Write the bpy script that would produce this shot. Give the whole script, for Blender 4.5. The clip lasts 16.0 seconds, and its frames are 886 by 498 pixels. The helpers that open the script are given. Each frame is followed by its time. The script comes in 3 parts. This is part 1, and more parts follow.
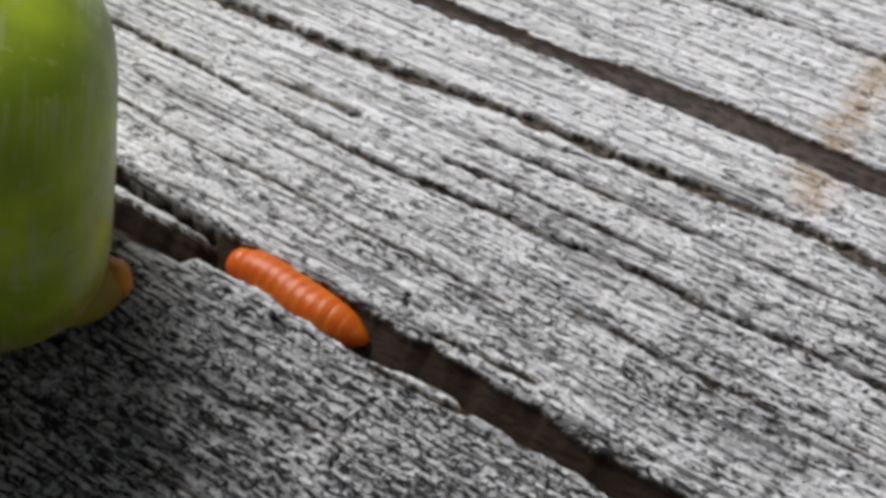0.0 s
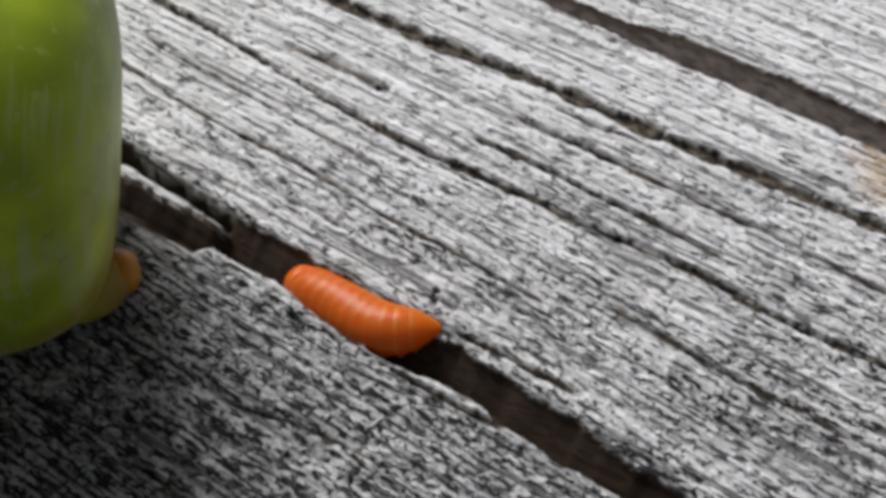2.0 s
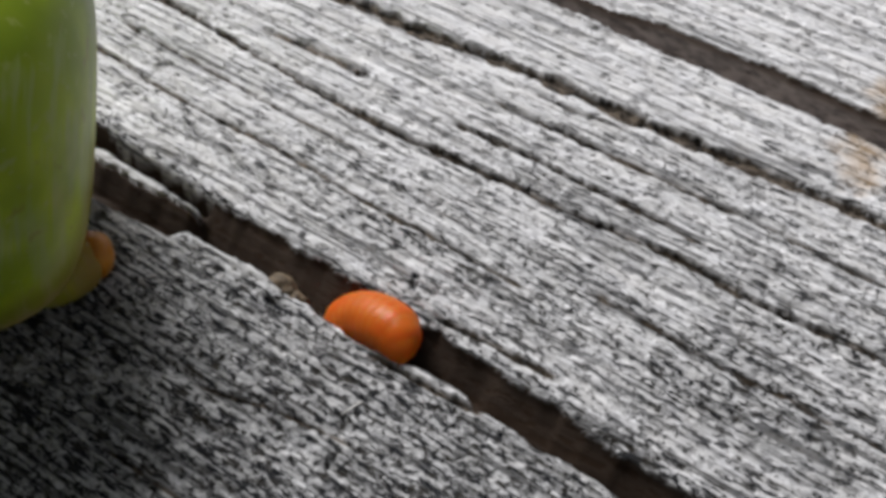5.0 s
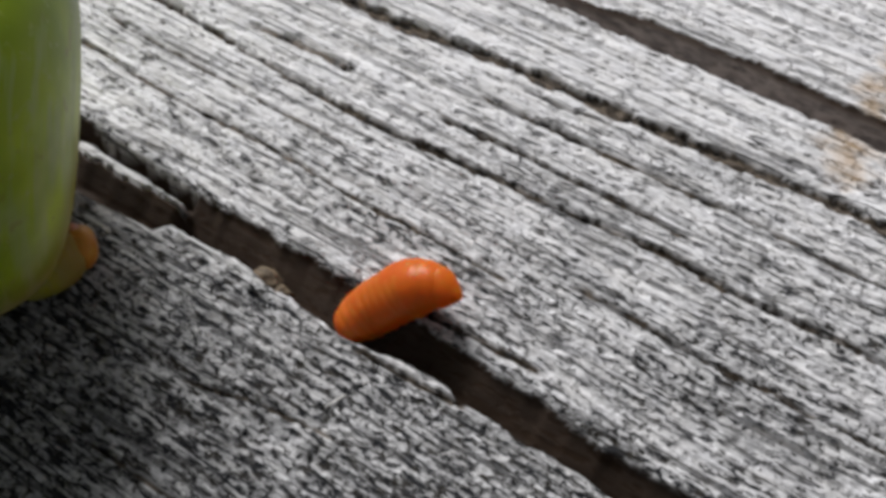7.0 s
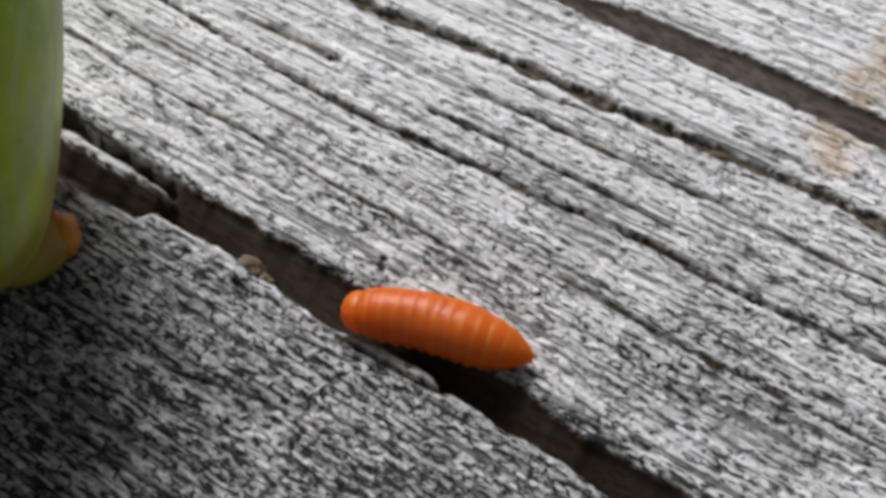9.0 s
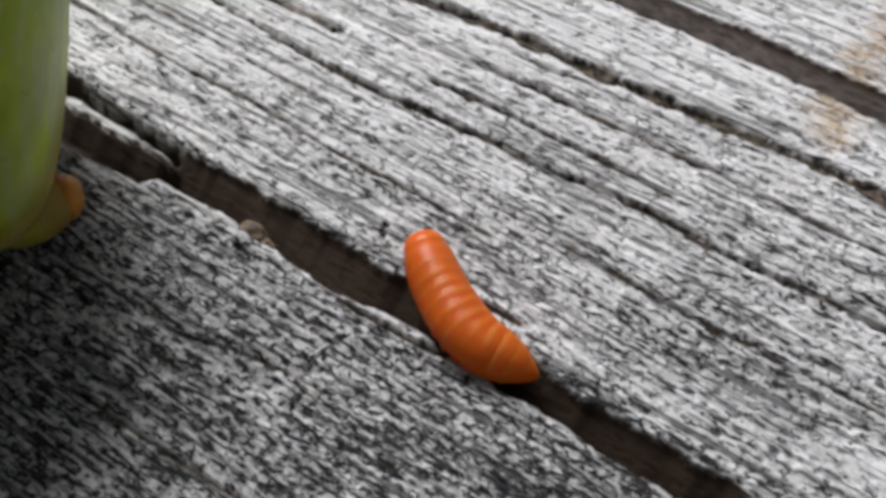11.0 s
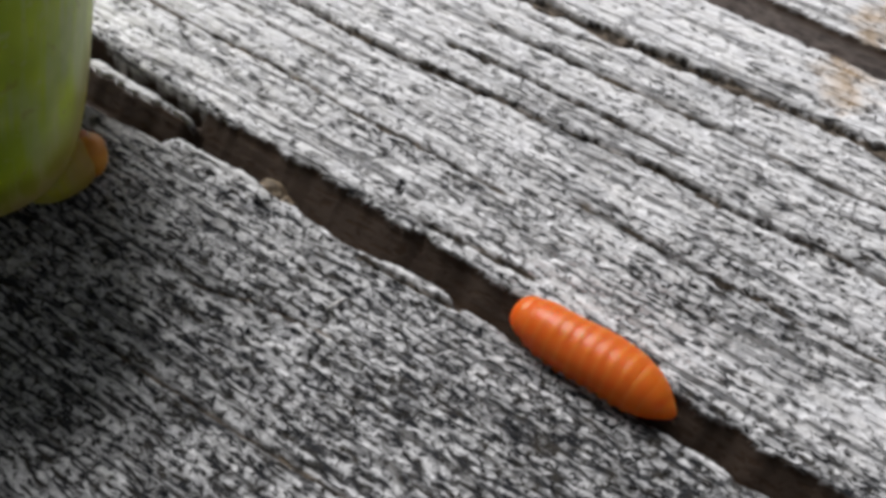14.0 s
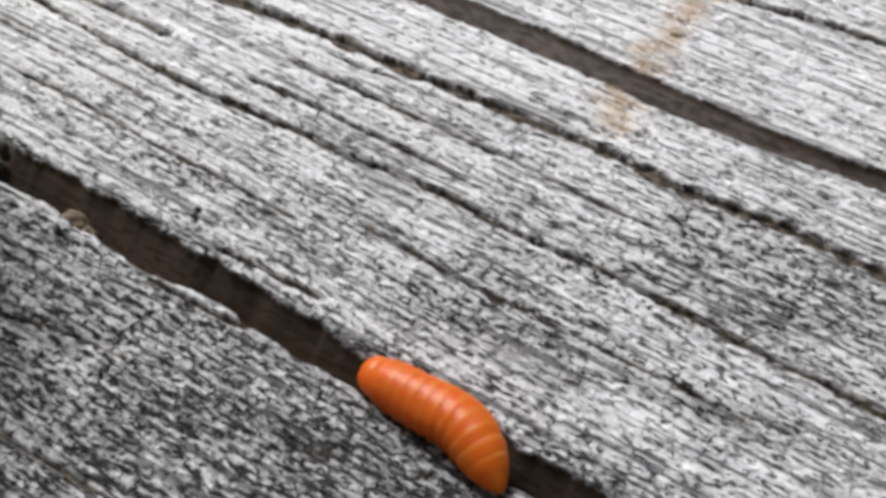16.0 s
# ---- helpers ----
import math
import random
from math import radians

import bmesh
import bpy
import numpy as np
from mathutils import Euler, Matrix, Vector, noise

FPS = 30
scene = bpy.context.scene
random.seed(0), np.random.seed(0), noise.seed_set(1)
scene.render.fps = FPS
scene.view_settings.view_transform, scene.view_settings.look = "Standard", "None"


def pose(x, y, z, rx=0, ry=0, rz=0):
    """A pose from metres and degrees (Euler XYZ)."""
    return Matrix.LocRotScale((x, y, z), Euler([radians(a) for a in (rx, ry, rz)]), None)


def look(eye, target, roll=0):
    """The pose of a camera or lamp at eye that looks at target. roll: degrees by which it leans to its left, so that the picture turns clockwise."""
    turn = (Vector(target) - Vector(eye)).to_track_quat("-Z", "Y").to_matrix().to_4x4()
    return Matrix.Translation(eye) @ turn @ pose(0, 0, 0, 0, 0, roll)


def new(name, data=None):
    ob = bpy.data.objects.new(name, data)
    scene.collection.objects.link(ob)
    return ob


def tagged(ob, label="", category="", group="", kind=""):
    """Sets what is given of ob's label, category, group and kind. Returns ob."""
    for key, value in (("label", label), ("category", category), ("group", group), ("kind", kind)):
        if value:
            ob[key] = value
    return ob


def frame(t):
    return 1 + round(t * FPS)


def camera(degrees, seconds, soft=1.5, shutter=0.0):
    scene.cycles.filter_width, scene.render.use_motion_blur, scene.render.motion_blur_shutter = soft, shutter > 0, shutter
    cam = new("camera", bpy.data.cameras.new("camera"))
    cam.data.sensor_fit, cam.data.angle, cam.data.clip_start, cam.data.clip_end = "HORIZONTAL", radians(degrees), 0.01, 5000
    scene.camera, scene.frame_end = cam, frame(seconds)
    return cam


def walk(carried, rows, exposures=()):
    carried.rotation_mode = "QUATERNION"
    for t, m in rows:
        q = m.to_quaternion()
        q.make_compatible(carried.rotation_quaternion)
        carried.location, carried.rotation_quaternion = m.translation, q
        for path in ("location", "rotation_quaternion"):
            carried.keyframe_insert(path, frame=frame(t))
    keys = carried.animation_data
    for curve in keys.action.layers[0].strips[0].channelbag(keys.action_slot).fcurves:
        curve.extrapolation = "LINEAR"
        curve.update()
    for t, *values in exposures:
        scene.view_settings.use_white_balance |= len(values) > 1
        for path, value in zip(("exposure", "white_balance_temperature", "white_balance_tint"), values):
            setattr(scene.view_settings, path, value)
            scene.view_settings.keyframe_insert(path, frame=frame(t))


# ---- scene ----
cam = camera(40.0, 16.0, soft=4.0)
PATH = [
    (0, (-0.000715, -0.018382, 0.024303), (-0.000175, -0.001201, 0.002837), -2.53),
    (0.2, (-0.000499, -0.017868, 0.024296), (-0.000083, -0.001143, 0.002470), -2.81),
    (0.3, (-0.000420, -0.017548, 0.024282), (-0.000078, -0.001034, 0.002295), -2.91),
    (0.5, (-0.000420, -0.016023, 0.024421), (-0.000257, 0.000106, 0.002147), -3.11),
    (0.7, (-0.000396, -0.015253, 0.023964), (-0.000488, 0.000804, 0.001638), -3.78),
    (0.8, (-0.000418, -0.015505, 0.023628), (-0.000625, 0.000464, 0.001241), -4.15),
    (1, (-0.000345, -0.015581, 0.023344), (-0.000775, 0.000260, 0.000869), -4.78),
    (1.2, (-0.000377, -0.015705, 0.023197), (-0.000829, 0.000120, 0.000711), -4.75),
    (1.5, (-0.000417, -0.015729, 0.023288), (-0.000880, 0.000089, 0.000798), -4.80),
    (2, (-0.000391, -0.015745, 0.023383), (-0.000844, 0.000177, 0.000966), -4.78),
    (2.5, (-0.000308, -0.015712, 0.023436), (-0.000690, 0.000278, 0.001065), -4.59),
    (3, (-0.000281, -0.015718, 0.023310), (-0.000588, 0.000315, 0.000970), -4.33),
    (3.5, (-0.000229, -0.015687, 0.023155), (-0.000468, 0.000403, 0.000855), -4.11),
    (3.7, (-0.000226, -0.015686, 0.023061), (-0.000436, 0.000423, 0.000774), -3.96),
    (4, (-0.000347, -0.015917, 0.022927), (-0.000511, 0.000198, 0.000645), -3.71),
    (4.5, (-0.000396, -0.015988, 0.022780), (-0.000473, 0.000113, 0.000487), -3.38),
    (5, (-0.000396, -0.016010, 0.022739), (-0.000406, 0.000089, 0.000444), -3.17),
    (7.5, (-0.000153, -0.016196, 0.022431), (-0.000030, -0.000010, 0.000200), -2.62),
    (8, (-0.000156, -0.016188, 0.022337), (-0.000007, -0.000052, 0.000070), -2.53),
    (8.5, (0.000040, -0.016230, 0.022343), (0.000243, -0.000063, 0.000099), -2.34),
    (11, (-0.000076, -0.017257, 0.021826), (0.000213, -0.000870, -0.000256), -1.48),
    (11.5, (-0.000041, -0.017223, 0.021850), (0.000179, -0.000887, -0.000271), -1.71),
    (12, (-0.000065, -0.017229, 0.021844), (0.000106, -0.000950, -0.000319), -1.84),
    (12.5, (-0.000078, -0.017260, 0.021824), (0.000068, -0.000994, -0.000348), -1.89),
    (13, (-0.000122, -0.017368, 0.021817), (-0.000022, -0.001092, -0.000350), -1.95),
    (13.5, (-0.000153, -0.017442, 0.021826), (-0.000117, -0.001182, -0.000353), -2.11),
    (13.7, (-0.000173, -0.017535, 0.021808), (-0.000206, -0.001308, -0.000394), -2.25),
    (14, (-0.000016, -0.018129, 0.021861), (-0.000175, -0.001966, -0.000387), -2.52),
    (14.2, (0.000338, -0.018339, 0.021932), (0.000205, -0.002179, -0.000318), -2.46),
    (14.5, (0.000678, -0.018611, 0.022065), (0.000596, -0.002435, -0.000174), -2.40),
    (14.7, (0.000799, -0.018698, 0.022080), (0.000736, -0.002538, -0.000170), -2.39),
    (15, (0.001962, -0.019254, 0.022374), (0.002053, -0.003127, 0.000100), -2.23),
    (15.2, (0.002264, -0.019412, 0.022462), (0.002625, -0.003124, 0.000307), -1.59),
    (15.5, (0.002877, -0.019490, 0.022705), (0.003697, -0.002982, 0.000727), -0.63),
    (15.7, (0.003044, -0.019526, 0.022743), (0.004176, -0.002891, 0.000874), 0.01),
    (16, (0.003132, -0.019661, 0.022868), (0.004697, -0.002847, 0.001163), 0.76),
]
EXPOSURES = [(0.0, -0.09), (11.5, -0.01), (14.5, 0.15), (15.5, 0.23), (16.0, 0.19)]
walk(cam, [(t, look(eye, target, roll)) for t, eye, target, roll in PATH], EXPOSURES)

MM = 0.001
GRAIN = -37.0  # degrees by which the wood grain is turned from x

# ---- light: a bright overcast sky, brightest beyond the board ----
SUN_EL, SUN_AZ = 50.0, -19.0  # elevation; azimuth from +y towards +x
world = bpy.data.worlds.new("overcast_sky")
scene.world = world
world.use_nodes = True
wn, wl = world.node_tree.nodes, world.node_tree.links
sky = wn.new("ShaderNodeTexSky")
sky.sky_type, sky.sun_disc = "NISHITA", False
sky.sun_elevation, sky.sun_rotation = radians(SUN_EL), radians(SUN_AZ)
sky.air_density, sky.dust_density = 1.0, 3.0
grey = wn.new("ShaderNodeHueSaturation")
grey.inputs["Saturation"].default_value = 0.2
wl.new(sky.outputs[0], grey.inputs["Color"])
wl.new(grey.outputs[0], wn["Background"].inputs["Color"])
wn["Background"].inputs["Strength"].default_value = 0.040
sun = new("sun", bpy.data.lights.new("sun", "SUN"))
sun.data.energy, sun.data.angle, sun.data.color = 3.5, radians(28), (1.0, 0.99, 1.0)
az, el = radians(SUN_AZ), radians(SUN_EL)
sun.matrix_world = look((math.sin(az) * math.cos(el), math.cos(az) * math.cos(el), math.sin(el)), (0, 0, 0))


# ---- materials ----
class Mat:
    """A small helper round one node material."""

    def __init__(self, name):
        self.m = bpy.data.materials.new(name)
        self.m.use_nodes = True
        self.t = self.m.node_tree
        self.b = self.t.nodes["Principled BSDF"]

    def n(self, kind, **values):
        node = self.t.nodes.new("ShaderNode" + kind)
        for key, value in values.items():
            node.inputs[key].default_value = value
        return node

    def link(self, a, b):
        self.t.links.new(a, b)

    def coords(self, sx, sy, sz):
        tc = self.n("TexCoord")
        mp = self.n("Mapping", Scale=(sx, sy, sz))
        self.link(tc.outputs["Object"], mp.inputs["Vector"])
        return mp.outputs[0]

    def noise(self, sx, sy, sz, detail=3.0, rough=0.55, warp=0.0):
        node = self.n("TexNoise", Scale=1.0, Detail=detail, Roughness=rough, Distortion=warp)
        self.link(self.coords(sx, sy, sz), node.inputs["Vector"])
        return node.outputs["Fac"]

    def ramp(self, fac, *stops):
        node = self.n("ValToRGB")
        el = node.color_ramp.elements
        while len(el) < len(stops):
            el.new(0.5)
        for e, (at, c) in zip(el, stops):
            e.position, e.color = at, (*c, 1) if len(c) == 3 else c
        self.link(fac, node.inputs[0])
        return node.outputs[0]

    def value(self, fac, a, b, lo=0.0, hi=1.0):
        node = self.n("MapRange")
        for key, v in zip(("From Min", "From Max", "To Min", "To Max"), (a, b, lo, hi)):
            node.inputs[key].default_value = v
        self.link(fac, node.inputs["Value"])
        return node.outputs[0]

    def math(self, op, a, b):
        node = self.n("Math")
        node.operation = op
        for sock, v in zip(node.inputs, (a, b)):
            if isinstance(v, (int, float)):
                sock.default_value = v
            else:
                self.link(v, sock)
        return node.outputs[0]

    def mix(self, fac, a, b):
        node = self.n("Mix")
        node.data_type = "RGBA"
        for sock, v in ((node.inputs[0], fac), (node.inputs[6], a), (node.inputs[7], b)):
            if isinstance(v, (int, float)):
                sock.default_value = v
            elif isinstance(v, tuple):
                sock.default_value = (*v, 1)
            else:
                self.link(v, sock)
        return node.outputs[2]

    def bump(self, height, distance, strength=1.0):
        node = self.n("Bump", Distance=distance, Strength=strength)
        self.link(height, node.inputs["Height"])
        self.link(node.outputs[0], self.b.inputs["Normal"])


def weathered_wood():
    k = Mat("weathered_wood")
    at = k.n("Attribute")
    at.attribute_name = "raw"
    raw = at.outputs["Fac"]
    at2 = k.n("Attribute")
    at2.attribute_name = "mould_shade"
    mould_shade = at2.outputs["Fac"]
    fibre = k.noise(500, 9500, 3000, 3.0, 0.6)
    broad = k.noise(120, 500, 400, 2.0)
    base = k.ramp(fibre, (0.3, (0.34, 0.335, 0.338)), (0.44, (0.66, 0.655, 0.66)), (0.6, (0.93, 0.925, 0.935)))
    base = k.mix(k.value(broad, 0.35, 0.7, 0.0, 0.25), base, (0.58, 0.575, 0.59))
    # faint warm and cool patches
    base = k.mix(k.value(k.noise(900, 2600, 2000, 2.0), 0.4, 0.65, 0.0, 0.2), base, (0.70, 0.66, 0.60))
    base = k.mix(k.value(k.noise(1500, 1900, 1700, 2.0), 0.5, 0.7, 0.0, 0.2), base, (0.60, 0.60, 0.66))
    # a thin grey film where weathering and the painted near shade are strongest
    base = k.mix(k.value(mould_shade, 0.3, 0.85, 0.0, 0.3), base, (0.36, 0.36, 0.362))
    # soft grey mottling as fine as the specks
    mottle = k.math("MULTIPLY", k.value(k.noise(4600, 8600, 6000, 3.0, 0.6), 0.36, 0.62, 0.0, 1.0), k.value(mould_shade, 0.1, 0.8, 0.08, 0.7))
    base = k.mix(mottle, base, (0.24, 0.24, 0.244))
    # grey-black mould, denser where shade is painted: round specks, short dashes and long thin threads that follow the
    # grain
    specks = k.noise(4600, 6600, 5600, 4.0, 0.8)
    level = k.value(mould_shade, 0.0, 1.0, 0.65, 0.51)
    spot = k.value(k.math("SUBTRACT", specks, level), -0.024, 0.04, 0.0, 0.99)
    streaks = k.noise(1700, 8000, 6000, 3.0, 0.6)
    level = k.value(mould_shade, 0.0, 1.0, 0.625, 0.515)
    dash = k.value(k.math("SUBTRACT", streaks, level), -0.016, 0.04, 0.0, 0.97)
    lines = k.noise(160, 7000, 4000, 4.0, 0.6)
    thread = k.value(lines, 0.545, 0.615, 0.0, 0.75)
    dark = k.math("MAXIMUM", k.math("MAXIMUM", spot, dash), thread)
    dark = k.math("MULTIPLY", dark, k.value(mould_shade, 0.1, 0.6, 0.72, 1.0))
    soot = k.ramp(k.noise(2600, 4200, 3000, 2.0), (0.45, (0.013, 0.014, 0.017)), (0.66, (0.034, 0.029, 0.022)))
    base = k.mix(dark, base, soot)
    # dirt lodged in the narrow grooves
    at4 = k.n("Attribute")
    at4.attribute_name = "dirt"
    base = k.mix(at4.outputs["Fac"], base, k.ramp(k.noise(3000, 5000, 5000, 3.0), (0.38, (0.016, 0.012, 0.009)), (0.62, (0.16, 0.126, 0.094))))
    # rusty resin stain
    at3 = k.n("Attribute")
    at3.attribute_name = "stain"
    rust = k.value(k.math("MULTIPLY", at3.outputs["Fac"], k.noise(1800, 3000, 900, 3.0)), 0.22, 0.6, 0.0, 0.65)
    base = k.mix(rust, base, (0.46, 0.30, 0.15))
    # unweathered brown wood down in the cracks, silted grey-brown in the shallow far one, with its wall's shade painted
    # dark
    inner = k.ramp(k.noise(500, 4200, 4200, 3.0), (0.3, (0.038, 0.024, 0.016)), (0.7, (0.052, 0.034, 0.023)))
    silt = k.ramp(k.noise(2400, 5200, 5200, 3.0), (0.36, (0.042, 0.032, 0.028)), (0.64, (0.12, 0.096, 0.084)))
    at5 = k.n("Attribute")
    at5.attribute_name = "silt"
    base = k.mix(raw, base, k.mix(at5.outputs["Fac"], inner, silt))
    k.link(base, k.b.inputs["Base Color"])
    k.b.inputs["Roughness"].default_value = 0.78
    k.link(k.value(dark, 0.0, 1.0, 0.36, 0.08), k.b.inputs["Specular IOR Level"])
    face = k.value(raw, 0.0, 1.0, 1.0, 0.12)
    k.bump(k.math("MULTIPLY", k.math("SUBTRACT", k.math("MULTIPLY", fibre, 0.6), dark), face), 0.0001, 0.9)
    return k.m


def pod_skin():
    k = Mat("green_skin")
    broad = k.noise(180, 320, 320, 2.0)
    base = k.ramp(broad, (0.35, (0.20, 0.285, 0.008)), (0.65, (0.46, 0.58, 0.018)))
    # pale streaks and darker blotches under the skin
    streak = k.math("MULTIPLY", k.noise(3600, 260, 260, 3.0, 0.6), k.value(k.noise(330, 330, 330, 2.0), 0.35, 0.65, 0.6, 1.25))
    base = k.mix(k.value(streak, 0.44, 0.64, 0.0, 0.6), base, (0.46, 0.50, 0.25))
    shade = k.value(k.noise(420, 420, 420, 3.0), 0.45, 0.65, 0.0, 0.5)
    base = k.mix(shade, base, (0.11, 0.175, 0.004))
    dots = k.value(k.noise(3000, 3000, 3000, 2.0), 0.60, 0.68, 0.0, 0.4)
    base = k.mix(dots, base, (0.42, 0.45, 0.16))
    freckle = k.value(k.noise(1500, 1500, 1500, 2.0), 0.66, 0.72, 0.0, 0.45)
    base = k.mix(freckle, base, (0.20, 0.13, 0.02))
    at = k.n("Attribute")
    at.attribute_name = "amber_shade"
    base = k.mix(at.outputs["Fac"], base, (0.34, 0.15, 0.014))
    k.link(base, k.b.inputs["Base Color"])
    k.b.inputs["Roughness"].default_value = 0.42
    k.b.inputs["Specular IOR Level"].default_value = 0.4
    k.b.inputs["Subsurface Weight"].default_value = 0.35
    k.b.inputs["Subsurface Radius"].default_value = (0.6, 1.0, 0.2)
    k.b.inputs["Subsurface Scale"].default_value = 0.0008
    k.bump(k.noise(2500, 2500, 2500, 3.0), 0.00003, 0.25)
    return k.m


def larva_skin(name, deep, pale, ringed=False):
    k = Mat(name)
    base = k.ramp(k.noise(1500, 2500, 2500, 3.0), (0.35, deep), (0.7, pale))
    if ringed:
        # rosier towards the tail, yellower towards the head
        at = k.n("Attribute")
        at.attribute_name = "fore"
        fore = at.outputs["Fac"]
        base = k.mix(k.value(fore, 0.0, 0.4, 0.15, 0.0), base, (0.82, 0.14, 0.02))
        base = k.mix(k.value(fore, 0.6, 1.0, 0.0, 0.55), base, (0.95, 0.24, 0.004))
        # the sky's pale sheen along the back, painted into the colour by height
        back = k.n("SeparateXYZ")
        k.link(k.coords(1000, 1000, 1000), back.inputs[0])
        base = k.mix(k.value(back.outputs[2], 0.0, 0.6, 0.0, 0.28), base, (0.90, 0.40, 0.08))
        # the highlight on each ring's crest, painted as a paler band round its middle
        across = k.n("SeparateXYZ")
        k.link(k.coords(10000, 10000, 10000), across.inputs[0])
        ridge = k.value(k.math("ABSOLUTE", across.outputs[0], 0.0), 0.15, 0.9, 0.28, 0.0)
        base = k.mix(ridge, base, (0.97, 0.46, 0.10))
    k.link(base, k.b.inputs["Base Color"])
    k.b.inputs["Roughness"].default_value = 0.4
    k.b.inputs["Specular IOR Level"].default_value = 0.5
    k.b.inputs["Subsurface Weight"].default_value = 0.85 if ringed else 0.5
    k.b.inputs["Subsurface Radius"].default_value = (1.0, 0.28, 0.05)
    k.b.inputs["Subsurface Scale"].default_value = 0.0008 if ringed else 0.00028
    k.bump(k.noise(9000, 5000, 5000, 2.0), 0.00002, 0.35)
    if ringed:
        # daylight passes through the soft body
        through_skin = k.n("BsdfTranslucent")
        through_skin.inputs["Color"].default_value = (1.0, 0.48, 0.004, 1)
        both = k.n("MixShader")
        both.inputs[0].default_value = 0.42
        k.link(k.b.outputs[0], both.inputs[1])
        k.link(through_skin.outputs[0], both.inputs[2])
        k.link(both.outputs[0], k.m.node_tree.nodes["Material Output"].inputs["Surface"])
    return k.m


def plain(name, dark, light, rough, size):
    k = Mat(name)
    k.link(k.ramp(k.noise(size, size, size, 4.0), (0.3, dark), (0.7, light)), k.b.inputs["Base Color"])
    k.b.inputs["Roughness"].default_value = rough
    k.bump(k.noise(size * 2, size * 2, size * 2, 3.0), 0.00003, 0.4)
    return k.m


WOOD = weathered_wood()
GREEN = pod_skin()
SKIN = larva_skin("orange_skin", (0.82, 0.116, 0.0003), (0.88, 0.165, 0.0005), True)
MOUTH = plain("brown_mouthparts", (0.05, 0.02, 0.01), (0.14, 0.06, 0.02), 0.4, 9000)
NUB = larva_skin("amber_skin", (0.48, 0.18, 0.006), (0.64, 0.27, 0.015))
NUB_TIP = larva_skin("pinkish_skin", (0.55, 0.24, 0.15), (0.7, 0.36, 0.24))
FIBRE = plain("pale_fibre", (0.55, 0.53, 0.50), (0.85, 0.83, 0.80), 0.6, 6000)
EARTH = plain("bare_earth", (0.06, 0.048, 0.036), (0.14, 0.115, 0.09), 0.95, 40)
GRIT = plain("pale_grit", (0.045, 0.030, 0.016), (0.24, 0.18, 0.115), 0.7, 5000)


# ---- building helpers ----
def part(name, bm, material, parent, label=""):
    """Links a bmesh as one smooth mesh object under a thing or a part."""
    me = bpy.data.meshes.new(name)
    bm.to_mesh(me)
    bm.free()
    me.materials.append(material)
    me.shade_smooth()
    ob = new(name, me)
    ob.parent = parent
    return tagged(ob, label)


def lattice(x, y, seed):
    """Smooth value noise, 0 to 1, on arrays."""
    rng = np.random.default_rng(seed)
    table = rng.random((256, 256))
    xi, yi = np.floor(x).astype(int), np.floor(y).astype(int)
    fx, fy = x - xi, y - yi
    fx, fy = fx * fx * (3 - 2 * fx), fy * fy * (3 - 2 * fy)
    a, b = table[xi % 256, yi % 256], table[(xi + 1) % 256, yi % 256]
    c, d = table[xi % 256, (yi + 1) % 256], table[(xi + 1) % 256, (yi + 1) % 256]
    return (a * (1 - fx) + b * fx) * (1 - fy) + (c * (1 - fx) + d * fx) * fy


def ease(x):
    x = np.clip(x, 0, 1)
    return x * x * (3 - 2 * x)


# ---- the weathered board: u runs along the grain, v across it, in millimetres ----
def gap(u, v, low, high, depth, slope, wob, seed):
    """An open crack between two edges, each a polyline (u, v); returns its depth and how far in a place lies."""
    wobble = wob * (lattice(u * 1.3, v * 0 + 3, seed) - 0.5) + 0.25 * wob * (lattice(u * 4, v * 0 + 7, seed + 1) - 0.5)
    wobble2 = wob * (lattice(u * 1.5, v * 0 + 11, seed + 2) - 0.5) + 0.45 * wob * (lattice(u * 5, v * 0 + 5, seed + 3) - 0.5)
    lo = np.interp(u, *zip(*low)) + wobble - 0.45 * slope
    hi = np.interp(u, *zip(*high)) + wobble2 + 0.3 * slope
    inside = ease((v - lo) / slope) * ease((hi - v) / slope)
    lean = np.clip((hi - v) / np.maximum(0.72 * (hi - lo), 0.05), 0, 1)
    return depth * ease((v - lo) / slope) * (0.15 * inside + 0.85 * lean), inside


def score(u, v, line, half, depth, seed, patchy=0.35):
    """A narrow groove along a polyline, uneven in width and fading at its ends."""
    us, vs = zip(*line)
    mid = np.interp(u, us, vs) + 0.07 * (lattice(u * 0.9, v * 0, seed) - 0.5) + 0.02 * (lattice(u * 4, v * 0, seed + 1) - 0.5)
    ends = ease((u - us[0] + 0.6) / 1.2) * ease((us[-1] + 0.6 - u) / 1.2)
    wide = 0.92 * half * (1 - patchy + 2 * patchy * lattice(u * 2.5, v * 0 + 2, seed + 2)) + 1e-3
    return depth * ends * np.exp(-(((v - mid) / wide) ** 8)) * (0.9 + 0.2 * lattice(u * 3.5, v * 8, seed + 3))


